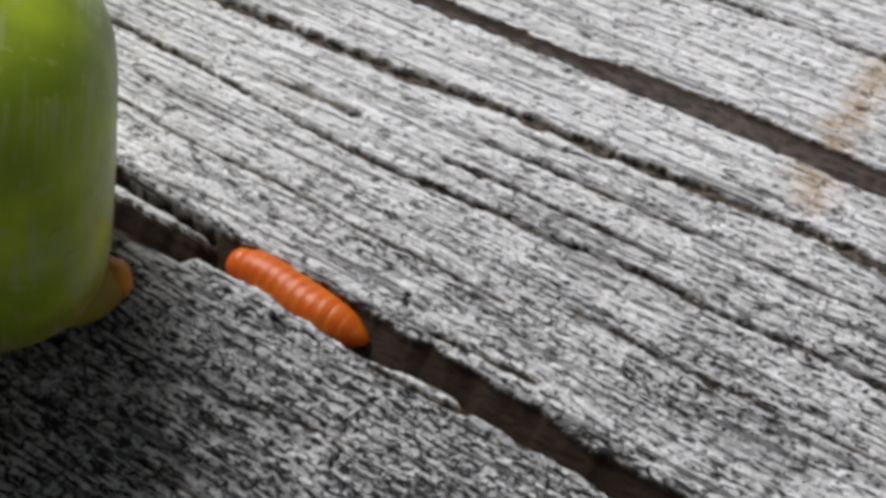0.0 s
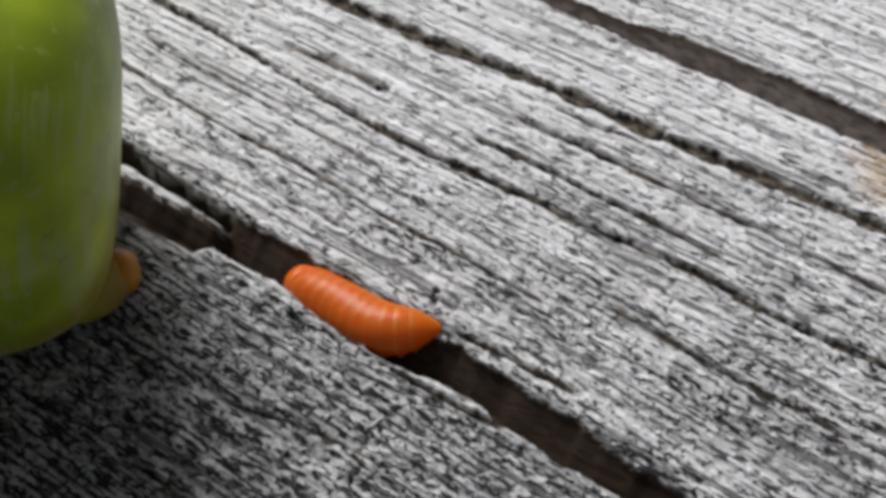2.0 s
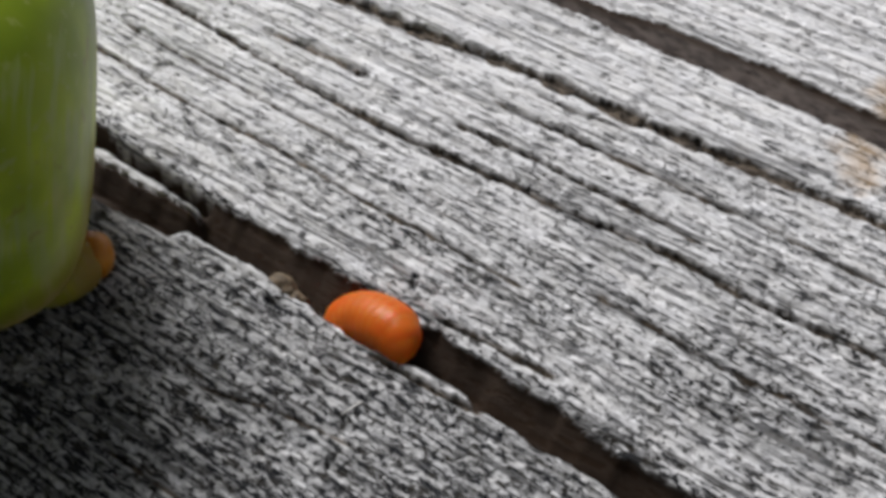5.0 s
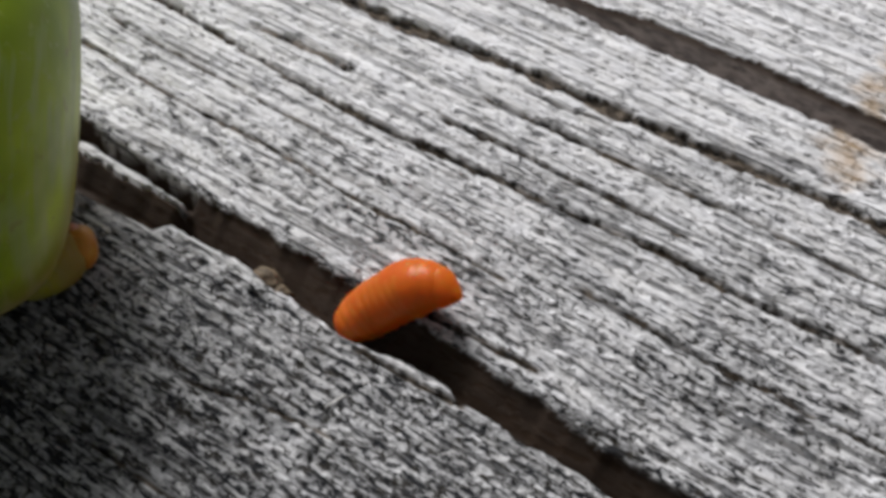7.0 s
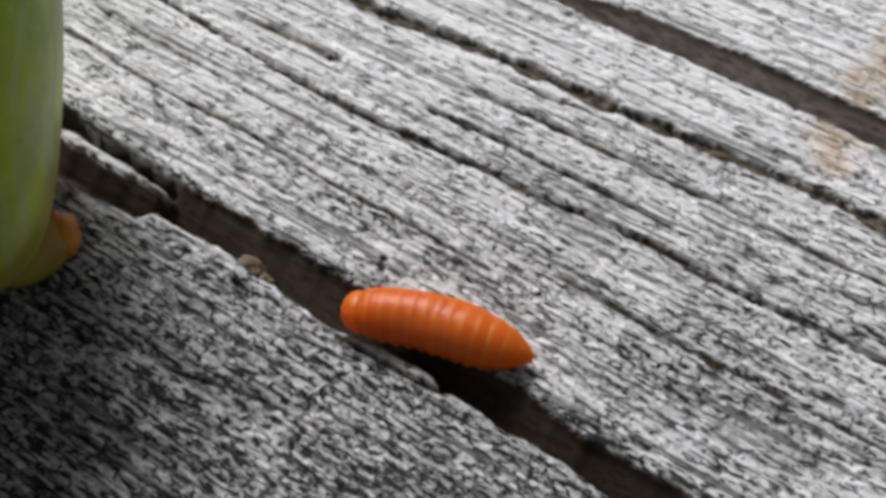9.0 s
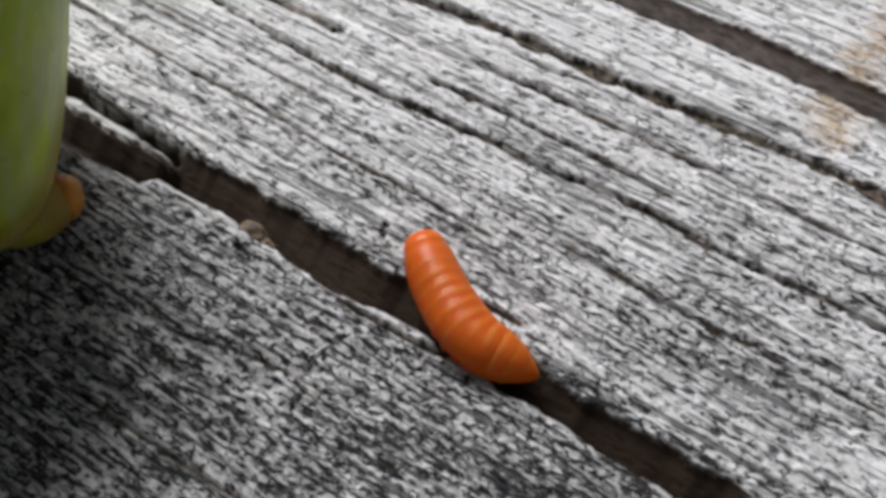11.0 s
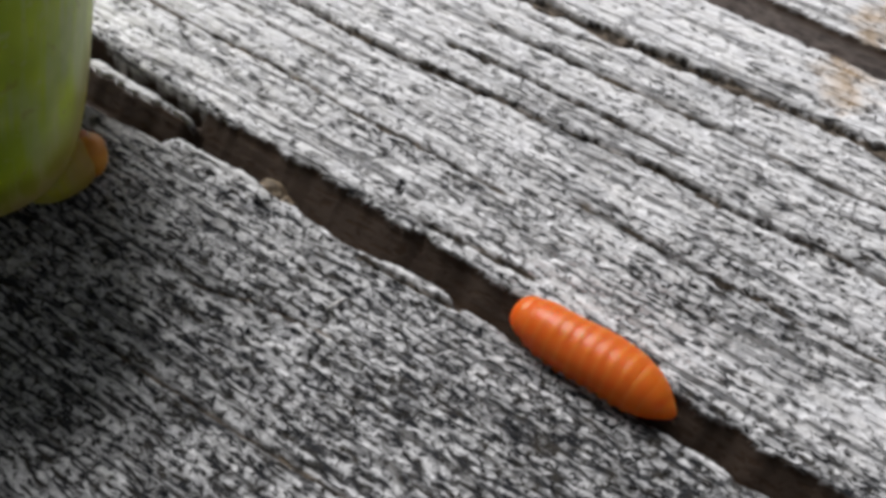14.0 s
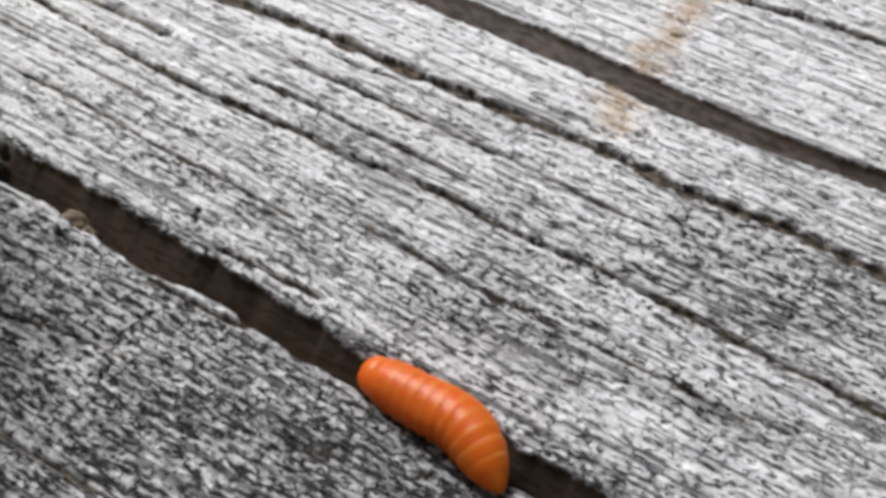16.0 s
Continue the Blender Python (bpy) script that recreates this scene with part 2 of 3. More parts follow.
MAIN_HIGH = [(-20, -1.4), (-10, -1.47), (-6, -1.7), (-4, -1.7), (-1.2, -1.83), (3.8, -1.9), (4.6, -2.1), (5.4, -2.2), (7.5, -2.18), (11.3, -2.3), (20, -2.5)]
MAIN_LOW = [(-20, -3.4), (-8.7, -3.27), (-6.3, -3.12), (-5.85, -2.76), (-3.7, -2.68), (-2.1, -2.83), (-0.65, -2.97), (0.1, -2.9), (0.8, -2.79), (2.0, -2.78), (2.3, -2.98), (4.4, -2.87), (5.6, -3.0), (10, -3.1), (20, -3.3)]
FAR_HIGH = [(-20, 9.00), (-1.2, 9.10), (0.2, 9.35), (3.4, 9.40), (5.5, 9.30), (7, 9.28), (9, 9.25), (11.8, 9.24), (13, 9.40), (20, 9.60)]
FAR_LOW = [(-20, 8.42), (-1.8, 8.42), (3, 8.42), (6, 8.42), (7.7, 8.35), (9.3, 8.39), (10.8, 8.52), (13.2, 8.72), (20, 8.92)]
SCORES = [
    ([(-18, 0.7), (-12, 0.58), (-10, 0.42), (-8, 0.3), (-5.4, 0.38), (-3, 0.22), (-1.2, 0.22), (1.5, 0.15)], 0.065, 0.12),
    ([(-16, 3.1), (-10, 2.78), (-8.3, 2.62), (-5.2, 2.4), (-2.8, 2.45), (1, 2.62), (3, 2.77), (4.4, 2.87), (6, 2.7), (8.6, 2.85), (10.5, 2.83), (13, 2.74), (18, 2.6)], 0.11, 0.38),
    ([(-2.3, 3.45), (0.5, 3.5), (2, 3.52), (4.1, 3.45)], 0.08, 0.26),
    ([(-8.8, 3.4), (-7.2, 3.58), (-5.5, 3.57)], 0.14, 0.09),
    ([(-16, 5.3), (-6.5, 5.58), (-3.7, 5.75), (-2, 5.93), (1.2, 5.98), (5.6, 6.2), (7.2, 6.22), (8.9, 6.14), (11.7, 6.4), (18, 6.1)], 0.19, 0.45),
    ([(-1.2, 5.35), (0.8, 5.5)], 0.06, 0.22),
    ([(0, 13.3), (7.5, 13.5), (10.2, 13.97), (15, 14)], 0.14, 0.4),
    ([(0.55, -1.5), (1.7, -1.39), (3, -1.41)], 0.1, 0.4),
    ([(0.1, -3.13), (1.0, -3.07), (2.15, -3.03)], 0.09, 0.6),
    ([(-3.6, -8.0), (1.5, -7.85), (6, -7.7)], 0.05, 0.12),
    ([(-3, -5.8), (-1.5, -5.4), (1, -5.05)], 0.05, 0.11),
    ([(-12, 1.6), (-8, 1.45), (-4, 1.4)], 0.05, 0.15),
    ([(3, 0.9), (8, 0.8), (13, 0.9)], 0.06, 0.18),
    ([(-2, 4.6), (3, 4.7), (9, 4.6)], 0.06, 0.15),
]

MARKS = [(-0.62, -1.03, 0.075, 0.2, 0.38), (0.1, -4.7, 0.16, 0.07, 0), (0.5, -5.65, 0.07, 0.2, 0), (-3.0, -3.27, 0.33, 0.13, 0), (1.95, 2.65, 0.2, 0.1, 0), (3.6, -4.9, 0.1, 0.14, 0), (2.2, -6.6, 0.16, 0.09, 0), (-5.5, 3.55, 0.2, 0.1, 0)]


def board():
    def axis(lo, hi, step, out_lo, out_hi):
        mid = np.arange(lo, hi, step)
        grow = np.cumsum(step * 1.35 ** np.arange(1, 60))
        return np.r_[out_lo, (lo - grow[lo - grow > out_lo + 1])[::-1], mid, mid[-1] + grow[mid[-1] + grow < out_hi - 1], out_hi]

    us, vs = axis(-18.5, 17.5, 0.06, -1200.0, 1200.0), axis(-11.0, 16.5, 0.045, -70.0, 70.0)
    u, v = np.meshgrid(us, vs, indexing="ij")
    main, in_main = gap(u, v, MAIN_LOW, MAIN_HIGH, 0.95, 0.10, 0.16, 20)
    far, in_far = gap(u, v, FAR_LOW, FAR_HIGH, 0.42, 0.08, 0.08, 30)
    # a split-off sliver that still stands in the main crack
    tip = ease((-5.9 - u) / 0.35)
    low = np.interp(u, (-7.6, -5.9), (-2.36, -2.22)) + 0.12 * (lattice(u * 3, v * 0, 41) - 0.5)
    top = np.interp(u, (-12, -7.7, -5.9), (-1.97, -2.00, -2.12)) + 0.09 * (lattice(u * 2.3, v * 0, 42) - 0.5)
    sliver = tip * ease((v - low) / 0.08) * ease((top - v) / 0.09)
    main, in_main = main * (1 - sliver), in_main * (1 - np.clip(1.8 * sliver, 0, 1))
    ceil_hi = np.interp(u, *zip(*MAIN_HIGH))
    slot = tip * ease((v - top) / 0.07) * ease((ceil_hi + 0.03 - v) / 0.09)
    main = np.maximum(main, 0.95 * slot)
    under = tip * (v < low) * ease((low + 0.05 - v) / 0.05)
    floor_lo = np.interp(u, *zip(*MAIN_LOW))
    face = 0.62 * ease((v - floor_lo + 0.05) / 0.1) * np.clip((low - v) / 0.55, 0, 1)
    main = main * (1 - under) + face * under
    h = -main - far
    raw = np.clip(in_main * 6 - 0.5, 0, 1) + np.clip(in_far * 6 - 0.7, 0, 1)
    lines = np.zeros_like(u)
    for n, (line, half, depth) in enumerate(SCORES):
        lines = np.maximum(lines, score(u, v, line, half, depth, 50 + 7 * n))
    lines = np.minimum(lines, 0.22)
    h -= lines
    raw = np.clip(raw, 0, 1)
    # silt stops short of the high edge; the dark strip left paints the wall's shade
    silt = np.clip(in_far * 6 - 0.7, 0, 1) * ease((np.interp(u, *zip(*FAR_HIGH)) - 0.1 - v) / 0.12)
    dirt = np.clip(lines / 0.06 - 0.5, 0, 1) * (1 - raw)
    # rings, fine fibres and pits of the weathered face
    sway = v + 0.25 * lattice(u * 0.12, v * 0.2, 3)
    ring = lattice(u * 0.06, sway * 1.6, 4)
    face = 1 - np.clip(in_main + in_far, 0, 1)
    h += face * (0.10 * (ring - 0.5) + 0.05 * (lattice(u * 0.5, sway * 4.5, 5) - 0.5)) + (0.02 + 0.03 * face) * (lattice(u * 1.2, sway * 9.0, 6) - 0.5)
    thin = lattice(u * 0.35, sway * 3.2, 8)
    h -= 0.10 * face * np.exp(-(((thin - 0.5) / 0.035) ** 2)) * lattice(u * 0.8, sway * 2, 9)
    pits = lattice(u * 4.5, v * 9, 10) * 0.6 + lattice(u * 9, v * 14, 11) * 0.4
    h -= 0.07 * face * ease((pits - 0.55) / 0.2)
    h += 0.025 * face * (lattice(u * 8, v * 18, 12) - 0.5)
    # mould is thicker on the low side of the crack, and in patches; shade deepening towards the camera is painted in
    # with it
    near = 0.8 * v - 0.6 * u + 2.5 * (lattice(u * 0.3, v * 0.6, 15) - 0.5)
    mould_shade = 0.34 + 0.33 * ease((-1.8 - v) / 1.6) + 0.13 * ease((2.5 - near) / 6.0)
    patchy = 1 - 0.55 * ease((-2.6 - v) / 1.0)
    mould_shade += patchy * (0.24 * (lattice(u * 0.28, v * 0.55, 13) - 0.5) + 0.22 * (ring - 0.5)) - 0.23 * ease((near - 1) / 6) + 0.25 * (lattice(u * 1.1, v * 2.2, 16) - 0.5)
    mould_shade = np.maximum(mould_shade, 0.35 - 0.22 * ease((near - 0.5) / 6)) + 0.07 * ease((0.5 - near) / 5) * ease((u - 0.5) / 4) - 0.04 * ease((u - 1) / 5) * ease((-2.6 - v) / 0.8) + 0.10 * ease((u - 3) / 3) * ease((-0.2 - v) / 1.5) - 0.16 * ease((v - 3) / 6)
    # the low edge of the main crack is raised, and its lit rim is painted paler
    lip = np.exp(-(((v - np.interp(u, *zip(*MAIN_LOW)) + 0.10) / 0.09) ** 2)) * (0.4 + 0.9 * lattice(u * 0.9, v * 0, 17))
    h += 0.05 * lip
    mould_shade -= 0.45 * lip
    mould_shade -= 0.9 * sliver
    h += 0.06 * sliver
    # dark mottling just above its high edge, and a few black marks
    high = np.interp(u, *zip(*MAIN_HIGH))
    mould_shade += 0.6 * np.exp(-(((v - high - 0.12) / 0.13) ** 2)) * lattice(u * 1.6, v * 0, 18)
    for mu, mv, lu, lv, slant in MARKS:
        spot = np.exp(-(((u - mu + slant * (v - mv)) / lu) ** 4) - ((v - mv) / lv) ** 4)
        h -= 0.12 * spot
        mould_shade += 2.0 * spot
    mould_shade -= 0.35 * np.exp(-(((u - 10.9) / 0.7) ** 2) - ((v + 0.35) / 0.3) ** 2)
    # the rusty smear across the grain
    mid = np.interp(v, (6.5, 8, 11, 14), (6.7, 6.45, 6.2, 6.5)) + 0.9 * (lattice(u * 0.4, v * 1.3, 14) - 0.5)
    stain = np.exp(-(((u - mid) / 0.95) ** 2)) * ease((v - 6.0) / 1.2)
    nu, nv = u.shape
    co = np.stack([u, v, h], -1).reshape(-1, 3) * MM
    i = np.arange(nu * nv).reshape(nu, nv)
    quads = np.stack([i[:-1, :-1], i[1:, :-1], i[1:, 1:], i[:-1, 1:]], -1).reshape(-1, 4)
    # sides and underside
    rim = np.r_[i[:, 0], i[-1, 1:], i[-2::-1, -1], i[0, -2:0:-1]]
    low = co[rim].copy()
    low[:, 2] = -0.028
    base = len(co) + np.arange(len(rim))
    nxt, bnx = np.roll(rim, -1), np.roll(base, -1)
    sides = np.stack([rim, base, bnx, nxt], -1)
    co = np.concatenate([co, low])
    faces = np.concatenate([quads, sides])
    me = bpy.data.meshes.new("wooden_board")
    me.vertices.add(len(co))
    me.vertices.foreach_set("co", co.ravel())
    under = base[::-1]
    loops = np.r_[faces.ravel(), under]
    starts = np.r_[np.arange(len(faces)) * 4, len(faces) * 4]
    me.loops.add(len(loops))
    me.loops.foreach_set("vertex_index", loops.astype(np.int32))
    me.polygons.add(len(starts))
    me.polygons.foreach_set("loop_start", starts.astype(np.int32))
    me.update(calc_edges=True)
    me.validate()
    for name, values in (("raw", raw), ("mould_shade", mould_shade), ("stain", stain), ("dirt", dirt), ("silt", silt)):
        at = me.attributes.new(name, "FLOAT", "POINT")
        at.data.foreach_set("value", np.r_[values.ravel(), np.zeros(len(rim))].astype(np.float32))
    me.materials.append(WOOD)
    me.shade_smooth()
    ob = new("wooden_board", me)
    ob.matrix_world = pose(0, 0, 0, 0, 0, GRAIN)
    return tagged(ob, "weathered silver-grey wooden board with dark open cracks", "board", kind="structure")


def ground():
    bm = bmesh.new()
    bmesh.ops.create_grid(bm, x_segments=40, y_segments=40, size=600.0)
    me = bpy.data.meshes.new("ground")
    bm.to_mesh(me)
    bm.free()
    me.materials.append(EARTH)
    sheet = new("ground", me)
    sheet.location = (0, 0, -0.028)
    return tagged(sheet, "plain bare brown earth under the wooden board", "ground", kind="structure")


def grained(u, v, z):
    """A place on the board, given along and across its grain in millimetres, in world metres."""
    return Matrix.Rotation(radians(GRAIN), 3, "Z") @ Vector((u, v, z)) * MM


# ---- the green fruit ----
POD_AT, POD_TURN, POD_TIP = (-15.14, 0.87), 4.0, 13.8  # place, turn, and dip of its blunt end, in mm and degrees
POD_R, POD_END, POD_BACK, POD_N = 4.94, 7.84, 11.0, 4.32


def lathe(bm, profile, sides=32, wave=None):
    """A closed body of turn about x from (x, radius) pairs in metres."""
    rings = []
    for x, r in profile:
        if r < 1e-9:
            rings.append([bm.verts.new((x, 0, 0))])
            continue
        ring = []
        for k in range(sides):
            a = 2 * math.pi * k / sides
            q = r * (1 if wave is None else wave(x, a))
            ring.append(bm.verts.new((x, q * math.cos(a), q * math.sin(a))))
        rings.append(ring)
    for p, q in zip(rings, rings[1:]):
        for k in range(sides):
            j = (k + 1) % sides
            if len(p) == 1:
                bm.faces.new((p[0], q[j], q[k]))
            elif len(q) == 1:
                bm.faces.new((p[k], p[j], q[0]))
            else:
                bm.faces.new((p[k], p[j], q[j], q[k]))
    bmesh.ops.recalc_face_normals(bm, faces=bm.faces)
    return bm


def fruit():
    root = new("green_fruit")
    root.matrix_world = pose(POD_AT[0] * MM, POD_AT[1] * MM, 0, 0, 0, POD_TURN)
    bm = bmesh.new()
    profile = [(-POD_BACK * MM, 0.0)]
    for k in range(1, 24):
        q = k / 24 * math.pi / 2
        x = POD_BACK * math.cos(q)
        profile.append((-x * MM, POD_R * math.sin(q) * (1 + 0.4 * min(1.0, x / 9) ** 2) * MM))
    for k in range(0, 41):
        s = k / 40 * math.pi / 2
        profile.append((POD_END * math.sin(s) ** (2 / POD_N) * MM, POD_R * max(math.cos(s), 0) ** (2 / POD_N) * MM if k < 40 else 0.0))
    lathe(bm, profile, 96, lambda x, a: 1 + 0.006 * math.sin(3 * a + 0.6) + 0.004 * math.sin(7 * a + x * 900))
    # the unseen rear swells upwards and to one side, enlarged to shade the board
    for v in bm.verts:
        swell = min(1.0, max(0.0, -v.co.x / (8 * MM))) ** 2 * 1.0
        v.co.z += swell * (v.co.z + POD_R * MM)
        v.co.y += swell * (v.co.y - 0.8 * POD_R * MM)
        v.co *= 1 + 0.006 * noise.noise(v.co * 260)
    body = part("body", bm, GREEN, root)
    dip = pose(0, 0, 0, 0, POD_TIP, 0)
    low = min((dip @ v.co).z for v in body.data.vertices)
    body.matrix_local = Matrix.Translation((0, 0, -low)) @ dip
    # amber at the foot, spread wider to paint the lower body's shade into its colour
    amber_shade = body.data.attributes.new("amber_shade", "FLOAT", "POINT")
    foot = [dip @ v.co - Vector((0, 0, low)) for v in body.data.vertices]
    amber_shade.data.foreach_set("value", [min(0.5, max(0.0, (4.6 - (p - Vector((6.4, -1.7, 0.0)) * MM).length / MM) / 3.4)) for p in foot])
    # the swollen rim at the foot of the blunt end, and the amber bump on it
    bm = bmesh.new()
    bmesh.ops.create_icosphere(bm, subdivisions=4, radius=1.0)
    for v in bm.verts:
        v.co = Vector((v.co.x * 1.0, v.co.y * 0.66, v.co.z * 0.66)) * MM * (1 + 0.06 * noise.noise(v.co * 1.5))
    rim = part("rim", bm, GREEN, root, "olive swollen rim tinged with amber")
    rim.matrix_local = pose(6.28 * MM, -1.62 * MM, 0.90 * MM, 0, 0, 37.5)
    amber_shade = rim.data.attributes.new("amber_shade", "FLOAT", "POINT")
    amber_shade.data.foreach_set("value", [min(0.9, max(0.4, 0.55 + 0.35 * v.co.x / MM)) for v in rim.data.vertices])
    bm = bmesh.new()
    bmesh.ops.create_icosphere(bm, subdivisions=4, radius=1.0)
    for v in bm.verts:
        v.co = Vector((v.co.x * 0.46, v.co.y * 0.54, v.co.z * 0.5)) * MM * (1 + 0.1 * noise.noise(v.co * 1.5))
    nub = part("bump", bm, NUB, root, "amber bump at the foot of the fruit")
    nub.location = (6.88 * MM, -1.20 * MM, 0.85 * MM)
    bm = bmesh.new()
    bmesh.ops.create_icosphere(bm, subdivisions=3, radius=0.2 * MM)
    tip = part("knob", bm, NUB_TIP, nub, "pinkish rounded knob")
    tip.location = (-0.08 * MM, 0.24 * MM, 0.30 * MM)
    return tagged(root, "plump smooth green fruit with an amber bump, lying on the board", "fruit")


def grit(size, place, turn, label, seed):
    bm = bmesh.new()
    bmesh.ops.create_icosphere(bm, subdivisions=3, radius=1.0)
    for v in bm.verts:
        n = 1 + 0.4 * noise.noise(v.co * 1.4 + Vector((3, 1, seed))) + 0.12 * noise.noise(v.co * 4 + Vector((seed, 1, 2)))
        v.co = Vector((v.co.x * size[0], v.co.y * size[1], v.co.z * size[2])) * n * MM
    me = bpy.data.meshes.new("grit")
    bm.to_mesh(me)
    bm.free()
    me.materials.append(GRIT)
    me.shade_smooth()
    ob = new("grit", me)
    ob.matrix_world = Matrix.Translation(grained(*place)) @ pose(0, 0, 0, 20, 10, GRAIN + turn)
    return tagged(ob, label, "grit", "crumbs in the crack")


def fibre(points, thick, label):
    """A thin curved hair of wood lying on the board."""
    bm = bmesh.new()
    rings = []
    for i, (u, v, z) in enumerate(points):
        mid = grained(u, v, z)
        r = thick * MM * (0.5 + 0.5 * math.sin(math.pi * (i + 0.5) / len(points)))
        ahead = grained(*points[min(i + 1, len(points) - 1)]) - grained(*points[max(i - 1, 0)])
        side = ahead.cross(Vector((0, 0, 1))).normalized()
        up = side.cross(ahead).normalized()
        rings.append([bm.verts.new(mid + r * (side * math.cos(a) + up * math.sin(a))) for a in (k * math.pi / 3 for k in range(6))])
    for p, q in zip(rings, rings[1:]):
        for k in range(6):
            bm.faces.new((p[k], p[(k + 1) % 6], q[(k + 1) % 6], q[k]))
    bm.faces.new(rings[0][::-1])
    bm.faces.new(rings[-1])
    bmesh.ops.recalc_face_normals(bm, faces=bm.faces)
    me = bpy.data.meshes.new("wood_fibre")
    bm.to_mesh(me)
    bm.free()
    me.materials.append(FIBRE)
    me.shade_smooth()
    return tagged(new("wood_fibre", me), label, "fibre", "loose fibres")


# ---- the orange larva: rigid rings that slide and turn on one another ----
RINGS = 13
# half-length and radius of each ring, from the blunt tail to the pointed head, in millimetres
LENGTH = [0.36, 0.46, 0.58, 0.70, 0.75, 0.75, 0.75, 0.75, 0.72, 0.62, 0.56, 0.50, 0.37]
RADIUS = [0.47, 0.56, 0.605, 0.625, 0.635, 0.645, 0.655, 0.655, 0.65, 0.635, 0.59, 0.50, 0.34]


def ring_mesh(n):
    half, r = LENGTH[n], 0.94 * RADIUS[n]
    front = 0.95 * RADIUS[min(n + 1, RINGS - 1)] if n < RINGS - 1 else 0.06
    back = 0.95 * RADIUS[max(n - 1, 0)] if n else r
    profile = []
    for k in range(0, 49):
        s = -1 + k / 24
        swell = (1 - abs(s) ** (2.2 if n < 2 else 3.6 if n < 9 else 2.5 if n < 11 else 2.0)) ** 0.5 if abs(s) < 1 else 0.0
        swell *= 1 + 0.022 * math.exp(-((half * s / 0.10) ** 2))
        slope = 1 + 0.5 * s * ((front - r) / r if s > 0 else (r - back) / r)
        profile.append((half * s * MM, r * swell * slope * MM))
    bm = bmesh.new()

    def wave(x, a):
        # soft creases, a row of small pads low on each side and a pair of tubercles on the back
        crest = math.exp(-((x / MM / 0.10) ** 2))
        pads = math.exp(-(((math.cos(a + 0.75)) - 1) / 0.05) ** 2) + math.exp(-(((math.cos(a + math.pi - 0.75)) - 1) / 0.05) ** 2)
        warts = math.exp(-(((math.cos(a - 1.15)) - 1) / 0.02) ** 2) + math.exp(-(((math.cos(a - 2.0)) - 1) / 0.02) ** 2)
        return 1 + 0.012 * math.sin(3 * a + n) + crest * (0.09 * pads + 0.012 * warts)

    lathe(bm, profile, 48, wave)
    return bm


def larva():
    root = new("larva")
    pieces = []
    for n in range(RINGS):
        name = "tail" if n == 0 else "head" if n == RINGS - 1 else "body_ring"
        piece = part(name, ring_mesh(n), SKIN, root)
        fore = piece.data.attributes.new("fore", "FLOAT", "POINT")
        fore.data.foreach_set("value", [n / (RINGS - 1)] * len(piece.data.vertices))
        pieces.append(piece)
    # two tiny mouth hooks and feelers on the head
    for side in (-1, 1):
        bm = bmesh.new()
        lathe(bm, [(0, 0.0), (0.02 * MM, 0.035 * MM), (0.16 * MM, 0.02 * MM), (0.26 * MM, 0.0)], 8)
        hook = part("mouth_hook", bm, MOUTH, pieces[-1], "tiny brown mouth hook")
        hook.matrix_local = pose(0.22 * MM, side * 0.05 * MM, -0.02 * MM, 0, 12, side * 16)
    return tagged(root, "glossy translucent orange larva with ringed body, crawling", "larva"), pieces


ground()
board()
fruit()
grit((0.36, 0.24, 0.34), (-3.28, -2.50, -0.56), 0, "pale tan rounded crumb of grit wedged in the crack", 2)
grit((0.24, 0.15, 0.28), (-2.78, -2.58, -0.58), 15, "small brown crumb of grit wedged in the crack", 5)
fibre([(0.07, -4.63, 0.02), (0.17, -4.43, 0.06), (0.22, -4.26, 0.05), (0.27, -4.14, 0.03)], 0.03, "short pale curved hair of wood lying on the board")
LARVA, PIECES = larva()

# ---- how the larva crawls: seconds, then points from tail to head along the grain, across it and up, in millimetres ----
CRAWL_A = [
    (0, (-5.26, -2.22, -0.30), (-4.26, -2.16, -0.35), (-2.74, -2.31, -0.40), (-1.02, -2.33, -0.50)),
    (0.3, (-5.19, -2.31, -0.30), (-4.04, -2.36, -0.35), (-2.64, -2.39, -0.40), (-1.05, -2.66, -0.45)),
    (0.6, (-5.41, -1.99, -0.35), (-4.29, -2.07, -0.40), (-2.60, -2.33, -0.40), (-0.92, -2.44, -0.40)),
    (0.9, (-4.86, -2.35, -0.30), (-3.83, -2.28, -0.30), (-2.48, -2.33, -0.25), (-1.05, -2.37, -0.20)),
    (1, (-4.79, -2.43, -0.30), (-3.63, -2.34, -0.30), (-2.25, -2.42, -0.25), (-1.18, -1.92, -0.10)),
    (1.2, (-4.80, -2.24, -0.30), (-3.57, -2.39, -0.25), (-2.03, -2.52, -0.20), (-0.61, -2.24, -0.10)),
    (1.5, (-4.23, -2.39, -0.30), (-3.03, -2.45, -0.25), (-1.74, -2.59, -0.10), (-0.25, -2.08, 0.05)),
]
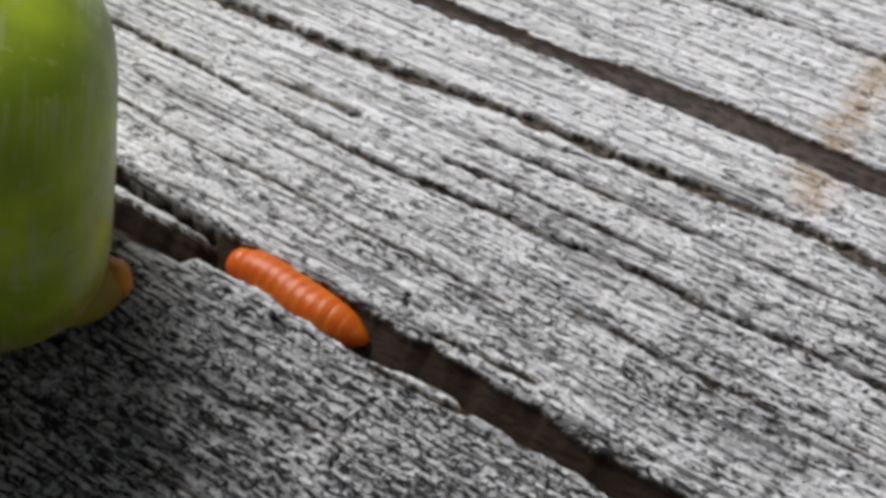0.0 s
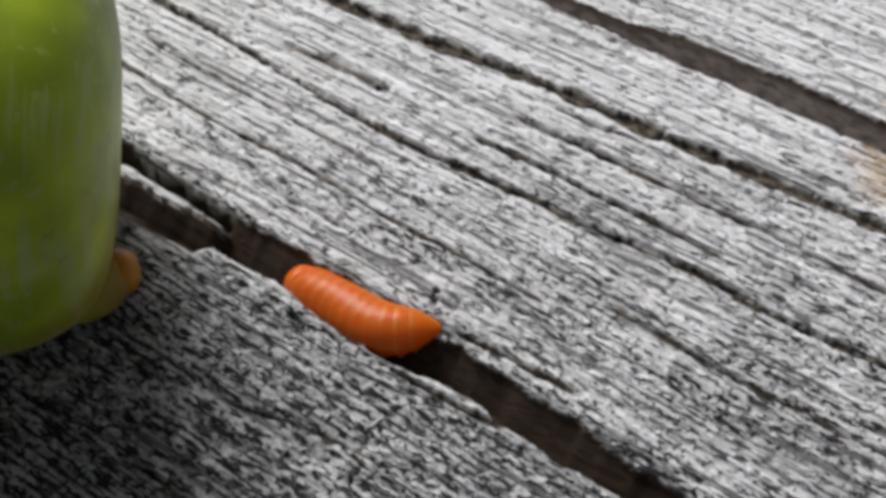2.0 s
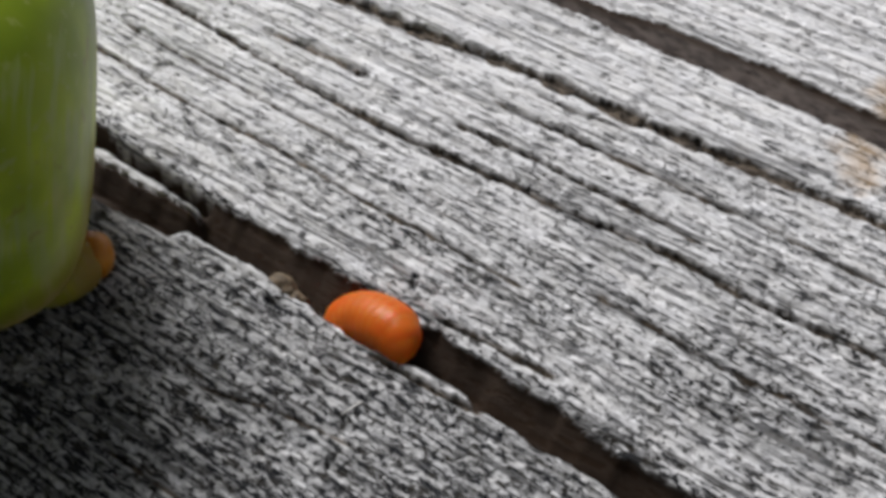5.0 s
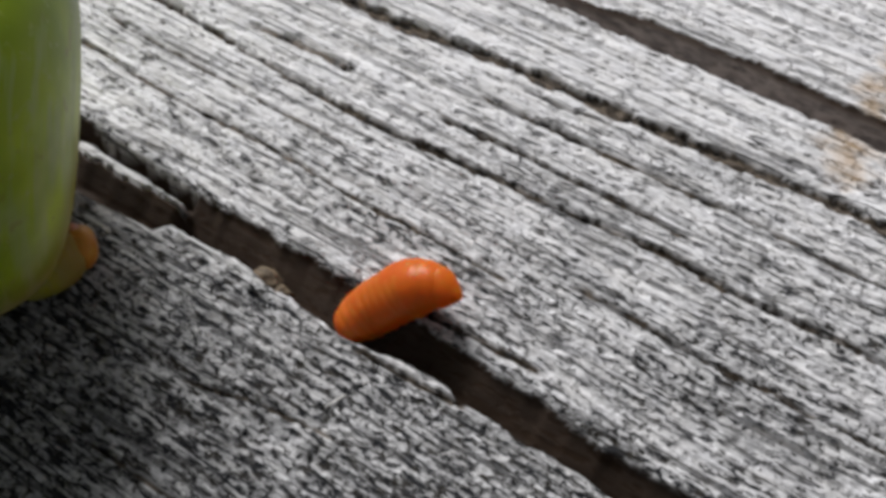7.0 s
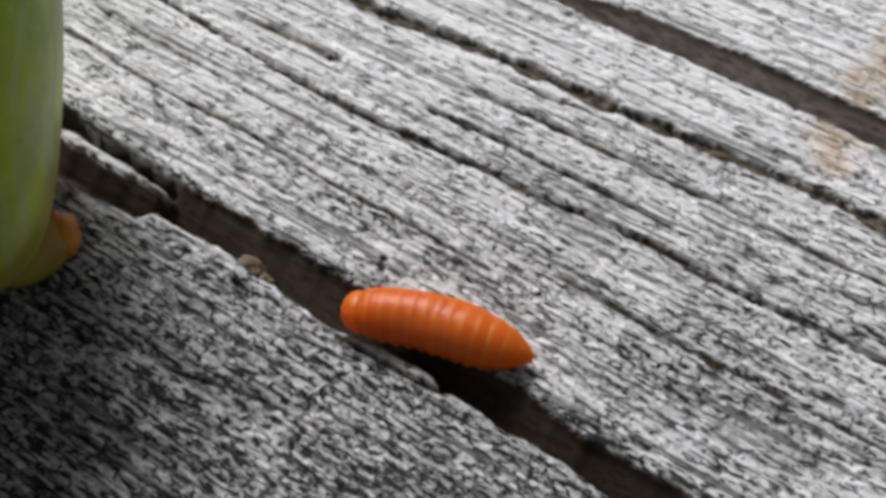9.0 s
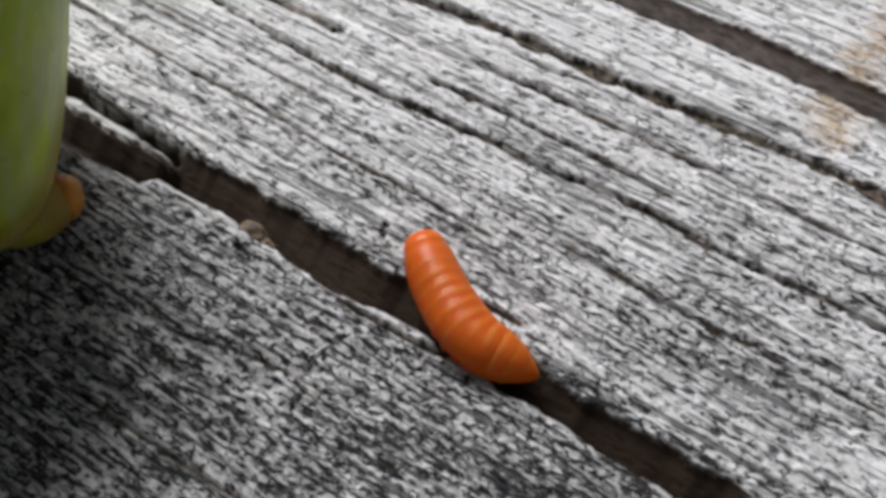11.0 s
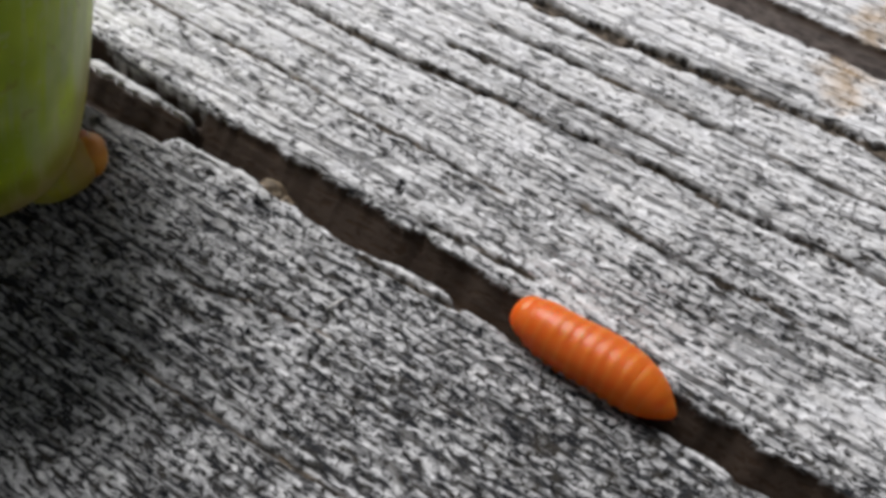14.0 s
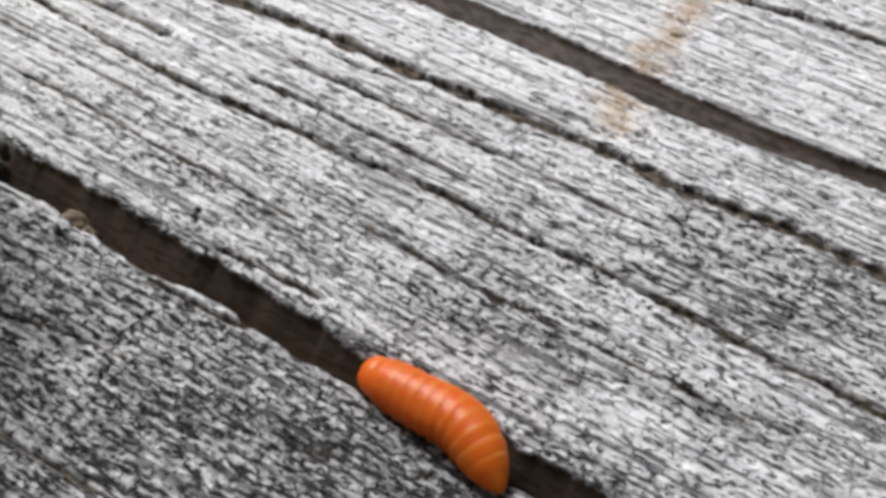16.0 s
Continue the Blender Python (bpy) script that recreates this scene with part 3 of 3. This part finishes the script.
CRAWL_B = [
    (1.8, (-4.08, -2.40, -0.35), (-2.74, -2.39, -0.20), (-1.28, -2.45, -0.10), (-0.35, -1.66, 0.10)),
    (2.1, (-3.74, -2.16, -0.45), (-2.43, -2.33, -0.20), (-1.04, -2.29, 0.00), (0.07, -1.78, 0.10)),
    (2.4, (-3.24, -2.34, -0.60), (-1.99, -2.29, -0.20), (-0.82, -2.14, 0.05), (0.26, -1.67, 0.10)),
    (2.7, (-3.18, -2.49, -0.60), (-1.91, -2.36, -0.15), (-0.81, -2.11, 0.25), (0.41, -1.93, 0.15)),
    (2.85, (-3.21, -2.37, -0.60), (-1.82, -2.36, -0.15), (-0.70, -2.01, 0.20), (-0.65, -1.46, 0.80)),
    (3, (-3.21, -2.35, -0.60), (-1.73, -2.33, -0.20), (-0.76, -2.12, 0.30), (-1.28, -2.18, 0.95)),
    (3.15, (-3.21, -2.34, -0.60), (-1.87, -2.18, -0.20), (-0.78, -1.95, 0.50), (-0.76, -3.08, 0.70)),
]
CRAWL_C = [
    (3.3, (-3.03, -2.32, -0.70), (-1.93, -2.18, -0.25), (-0.91, -2.21, 0.15), (-0.71, -3.09, 0.05)),
    (3.6, (-2.64, -2.42, -0.70), (-1.90, -2.16, -0.25), (-0.99, -2.46, 0.05), (-0.14, -3.16, 0.00)),
    (4, (-2.03, -2.61, -0.75), (-1.46, -2.14, -0.20), (-0.84, -2.19, 0.10), (-0.66, -2.74, 0.05)),
    (4.5, (-1.95, -2.55, -0.75), (-1.24, -2.33, -0.20), (-0.34, -2.52, 0.10), (0.41, -2.93, 0.10)),
    (5, (-1.73, -2.58, -0.75), (-1.01, -2.32, -0.20), (-0.15, -2.40, 0.10), (0.31, -2.79, 0.10)),
    (5.2, (-1.85, -2.56, -0.75), (-1.10, -2.35, -0.20), (-0.25, -2.38, 0.10), (0.24, -2.70, 0.10)),
    (7.3, (-0.79, -2.75, -0.20), (-0.21, -1.99, 0.50), (0.28, -1.25, 1.20), (1.07, -0.99, 1.50)),
]
CRAWL_D = [
    (7.5, (-0.81, -2.78, -0.20), (-0.15, -2.11, 0.60), (0.34, -1.09, 1.50), (0.63, -0.22, 2.30)),
    (7.7, (-0.89, -2.66, -0.10), (-0.02, -1.92, 0.50), (0.82, -1.06, 1.00), (1.63, -0.29, 1.30)),
    (7.9, (-0.83, -2.83, 0.10), (-0.05, -2.18, 0.55), (0.92, -1.56, 0.80), (1.75, -0.76, 0.90)),
    (8, (-0.86, -2.89, 0.15), (0.14, -2.30, 0.60), (1.30, -1.85, 0.75), (2.26, -1.28, 0.65)),
    (8.1, (-0.85, -2.92, 0.20), (-0.12, -2.25, 0.70), (0.97, -1.72, 0.75), (2.46, -1.29, 0.50)),
    (8.3, (-0.84, -2.68, 0.30), (0.48, -2.40, 0.45), (1.73, -1.93, 0.50), (2.98, -0.99, 0.50)),
    (8.5, (-0.62, -2.70, 0.30), (0.71, -2.30, 0.45), (1.96, -1.83, 0.50), (3.10, -1.16, 0.45)),
]
CRAWL_E = [
    (8.7, (-0.44, -2.78, 0.30), (0.69, -2.27, 0.45), (2.02, -1.77, 0.50), (3.40, -1.31, 0.40)),
    (10.8, (0.40, -1.09, 0.85), (1.39, -1.86, 0.65), (2.58, -2.41, 0.40), (4.17, -2.29, 0.05)),
    (11, (0.59, -1.22, 0.80), (1.54, -1.91, 0.60), (2.77, -2.47, 0.40), (4.22, -2.36, 0.05)),
    (11.2, (0.63, -1.74, 0.65), (1.61, -2.16, 0.50), (2.94, -2.44, 0.30), (4.23, -2.03, 0.15)),
    (11.4, (0.44, -1.88, 0.40), (1.67, -2.19, 0.35), (3.09, -2.37, 0.25), (4.50, -2.22, 0.10)),
    (11.6, (0.27, -2.03, 0.25), (1.55, -2.25, 0.25), (3.12, -2.48, 0.20), (4.81, -2.43, 0.10)),
    (11.8, (0.72, -1.89, 0.20), (2.01, -2.14, 0.25), (3.34, -2.29, 0.20), (4.80, -2.59, 0.10)),
]
CRAWL_F = [
    (12, (0.93, -2.16, 0.20), (2.08, -2.25, 0.25), (3.37, -2.32, 0.25), (4.80, -2.61, 0.20)),
    (12.3, (1.14, -2.16, 0.20), (2.36, -2.26, 0.25), (3.66, -2.35, 0.30), (5.06, -2.54, 0.25)),
    (12.5, (1.73, -2.37, 0.20), (2.89, -2.44, 0.35), (4.08, -2.58, 0.40), (5.16, -3.32, 0.30)),
    (12.7, (2.09, -2.65, 0.20), (3.25, -2.61, 0.40), (4.44, -2.79, 0.45), (5.44, -3.42, 0.35)),
    (12.9, (2.19, -2.77, 0.20), (3.20, -2.73, 0.45), (4.24, -3.08, 0.50), (5.35, -3.20, 0.40)),
    (13, (2.33, -2.84, 0.20), (3.32, -2.82, 0.45), (4.39, -3.50, 0.55), (5.26, -4.52, 0.45)),
    (13.1, (2.54, -2.35, 0.25), (3.67, -3.20, 0.45), (4.59, -4.08, 0.55), (5.20, -5.13, 0.45)),
]
CRAWL_G = [
    (13.3, (2.70, -1.70, 0.20), (4.17, -1.90, 0.45), (5.39, -2.35, 0.55), (5.49, -3.65, 0.45)),
    (13.5, (2.75, -1.86, 0.30), (4.15, -2.35, 0.45), (5.40, -2.97, 0.50), (6.17, -3.95, 0.45)),
    (13.7, (3.16, -1.81, 0.40), (4.49, -2.29, 0.40), (5.79, -2.81, 0.40), (6.84, -3.48, 0.40)),
    (13.9, (3.57, -2.53, 0.20), (4.71, -2.36, 0.40), (6.06, -2.49, 0.45), (7.22, -2.73, 0.35)),
    (14, (3.62, -2.42, 0.25), (4.84, -2.57, 0.35), (6.10, -2.61, 0.40), (7.39, -2.78, 0.30)),
    (14.1, (3.52, -2.14, 0.25), (5.13, -2.48, 0.30), (6.55, -2.66, 0.35), (7.80, -2.91, 0.25)),
    (14.4, (3.69, -2.75, 0.20), (5.16, -2.65, 0.30), (6.65, -2.66, 0.35), (8.04, -2.69, 0.25)),
]
CRAWL_H = [
    (14.5, (4.02, -2.85, 0.20), (5.26, -2.47, 0.32), (6.77, -2.33, 0.40), (8.30, -2.71, 0.25)),
    (14.7, (3.86, -2.42, 0.20), (5.53, -2.61, 0.30), (7.05, -2.47, 0.35), (8.64, -2.98, 0.25)),
    (15, (4.64, -2.49, 0.20), (6.13, -2.48, 0.30), (7.64, -2.48, 0.35), (8.94, -2.60, 0.25)),
    (15.2, (4.89, -2.64, 0.20), (6.33, -2.67, 0.30), (7.74, -2.73, 0.35), (8.97, -2.04, 0.30)),
    (15.5, (4.70, -2.45, 0.20), (6.48, -2.47, 0.30), (8.12, -2.41, 0.35), (9.34, -2.23, 0.25)),
    (15.8, (5.63, -2.74, 0.20), (6.84, -2.53, 0.35), (8.15, -2.62, 0.45), (9.00, -3.30, 0.30)),
    (16, (5.48, -2.56, 0.20), (6.82, -2.65, 0.35), (8.14, -2.77, 0.45), (9.38, -3.47, 0.30)),
]
CRAWL = CRAWL_A + CRAWL_B + CRAWL_C + CRAWL_D + CRAWL_E + CRAWL_F + CRAWL_G + CRAWL_H


def spine(points, count):
    """Evenly spaced places along the smooth curve through the points, with the direction at each."""
    p = [Vector(q) for q in points]
    if len(p) == 3:
        a, b, c = p
        k = (b - a).length / ((b - a).length + (c - b).length)
        bend = (b - (1 - k) ** 2 * a - k * k * c) / (2 * k * (1 - k))
        pts = [(1 - s) ** 2 * a + 2 * s * (1 - s) * bend + s * s * c for s in (i / 60 for i in range(61))]
    else:
        p = [2 * p[0] - p[1], *p, 2 * p[-1] - p[-2]]
        pts = []
        for a, b, c, d in zip(p, p[1:], p[2:], p[3:]):
            for s in (i / 20 for i in range(20)):
                pts.append(0.5 * (2 * b + (c - a) * s + (2 * a - 5 * b + 4 * c - d) * s ** 2 + (3 * b - a - 3 * c + d) * s ** 3))
        pts.append(p[-2])
    run = [0.0]
    for q, r in zip(pts, pts[1:]):
        run.append(run[-1] + (r - q).length)
    out = []
    for n in range(count):
        want = run[-1] * (0.06 + 0.88 * n / (count - 1))
        i = max(j for j in range(len(pts) - 1) if run[j] <= want)
        f = (want - run[i]) / max(run[i + 1] - run[i], 1e-9)
        out.append((pts[i].lerp(pts[i + 1], f), (pts[i + 1] - pts[i]).normalized()))
    return out


def motions():
    root_rows, rows = [], [[] for _ in PIECES]
    for t, *points in CRAWL:
        mid = points[len(points) // 2]
        base = grained(mid[0], mid[1], -0.3)
        root_rows.append((t, Matrix.Translation(base)))
        for n, (p, d) in enumerate(spine(points, RINGS)):
            way = Matrix.Rotation(radians(GRAIN), 3, "Z") @ d
            side = Vector((0, 0, 1)).cross(way).normalized()
            turn = Matrix((way, side, way.cross(side))).transposed().to_4x4()
            rows[n].append((t, Matrix.Translation(grained(*p) - base) @ turn))
    walk(LARVA, root_rows)
    for piece, own in zip(PIECES, rows):
        walk(piece, own)


motions()
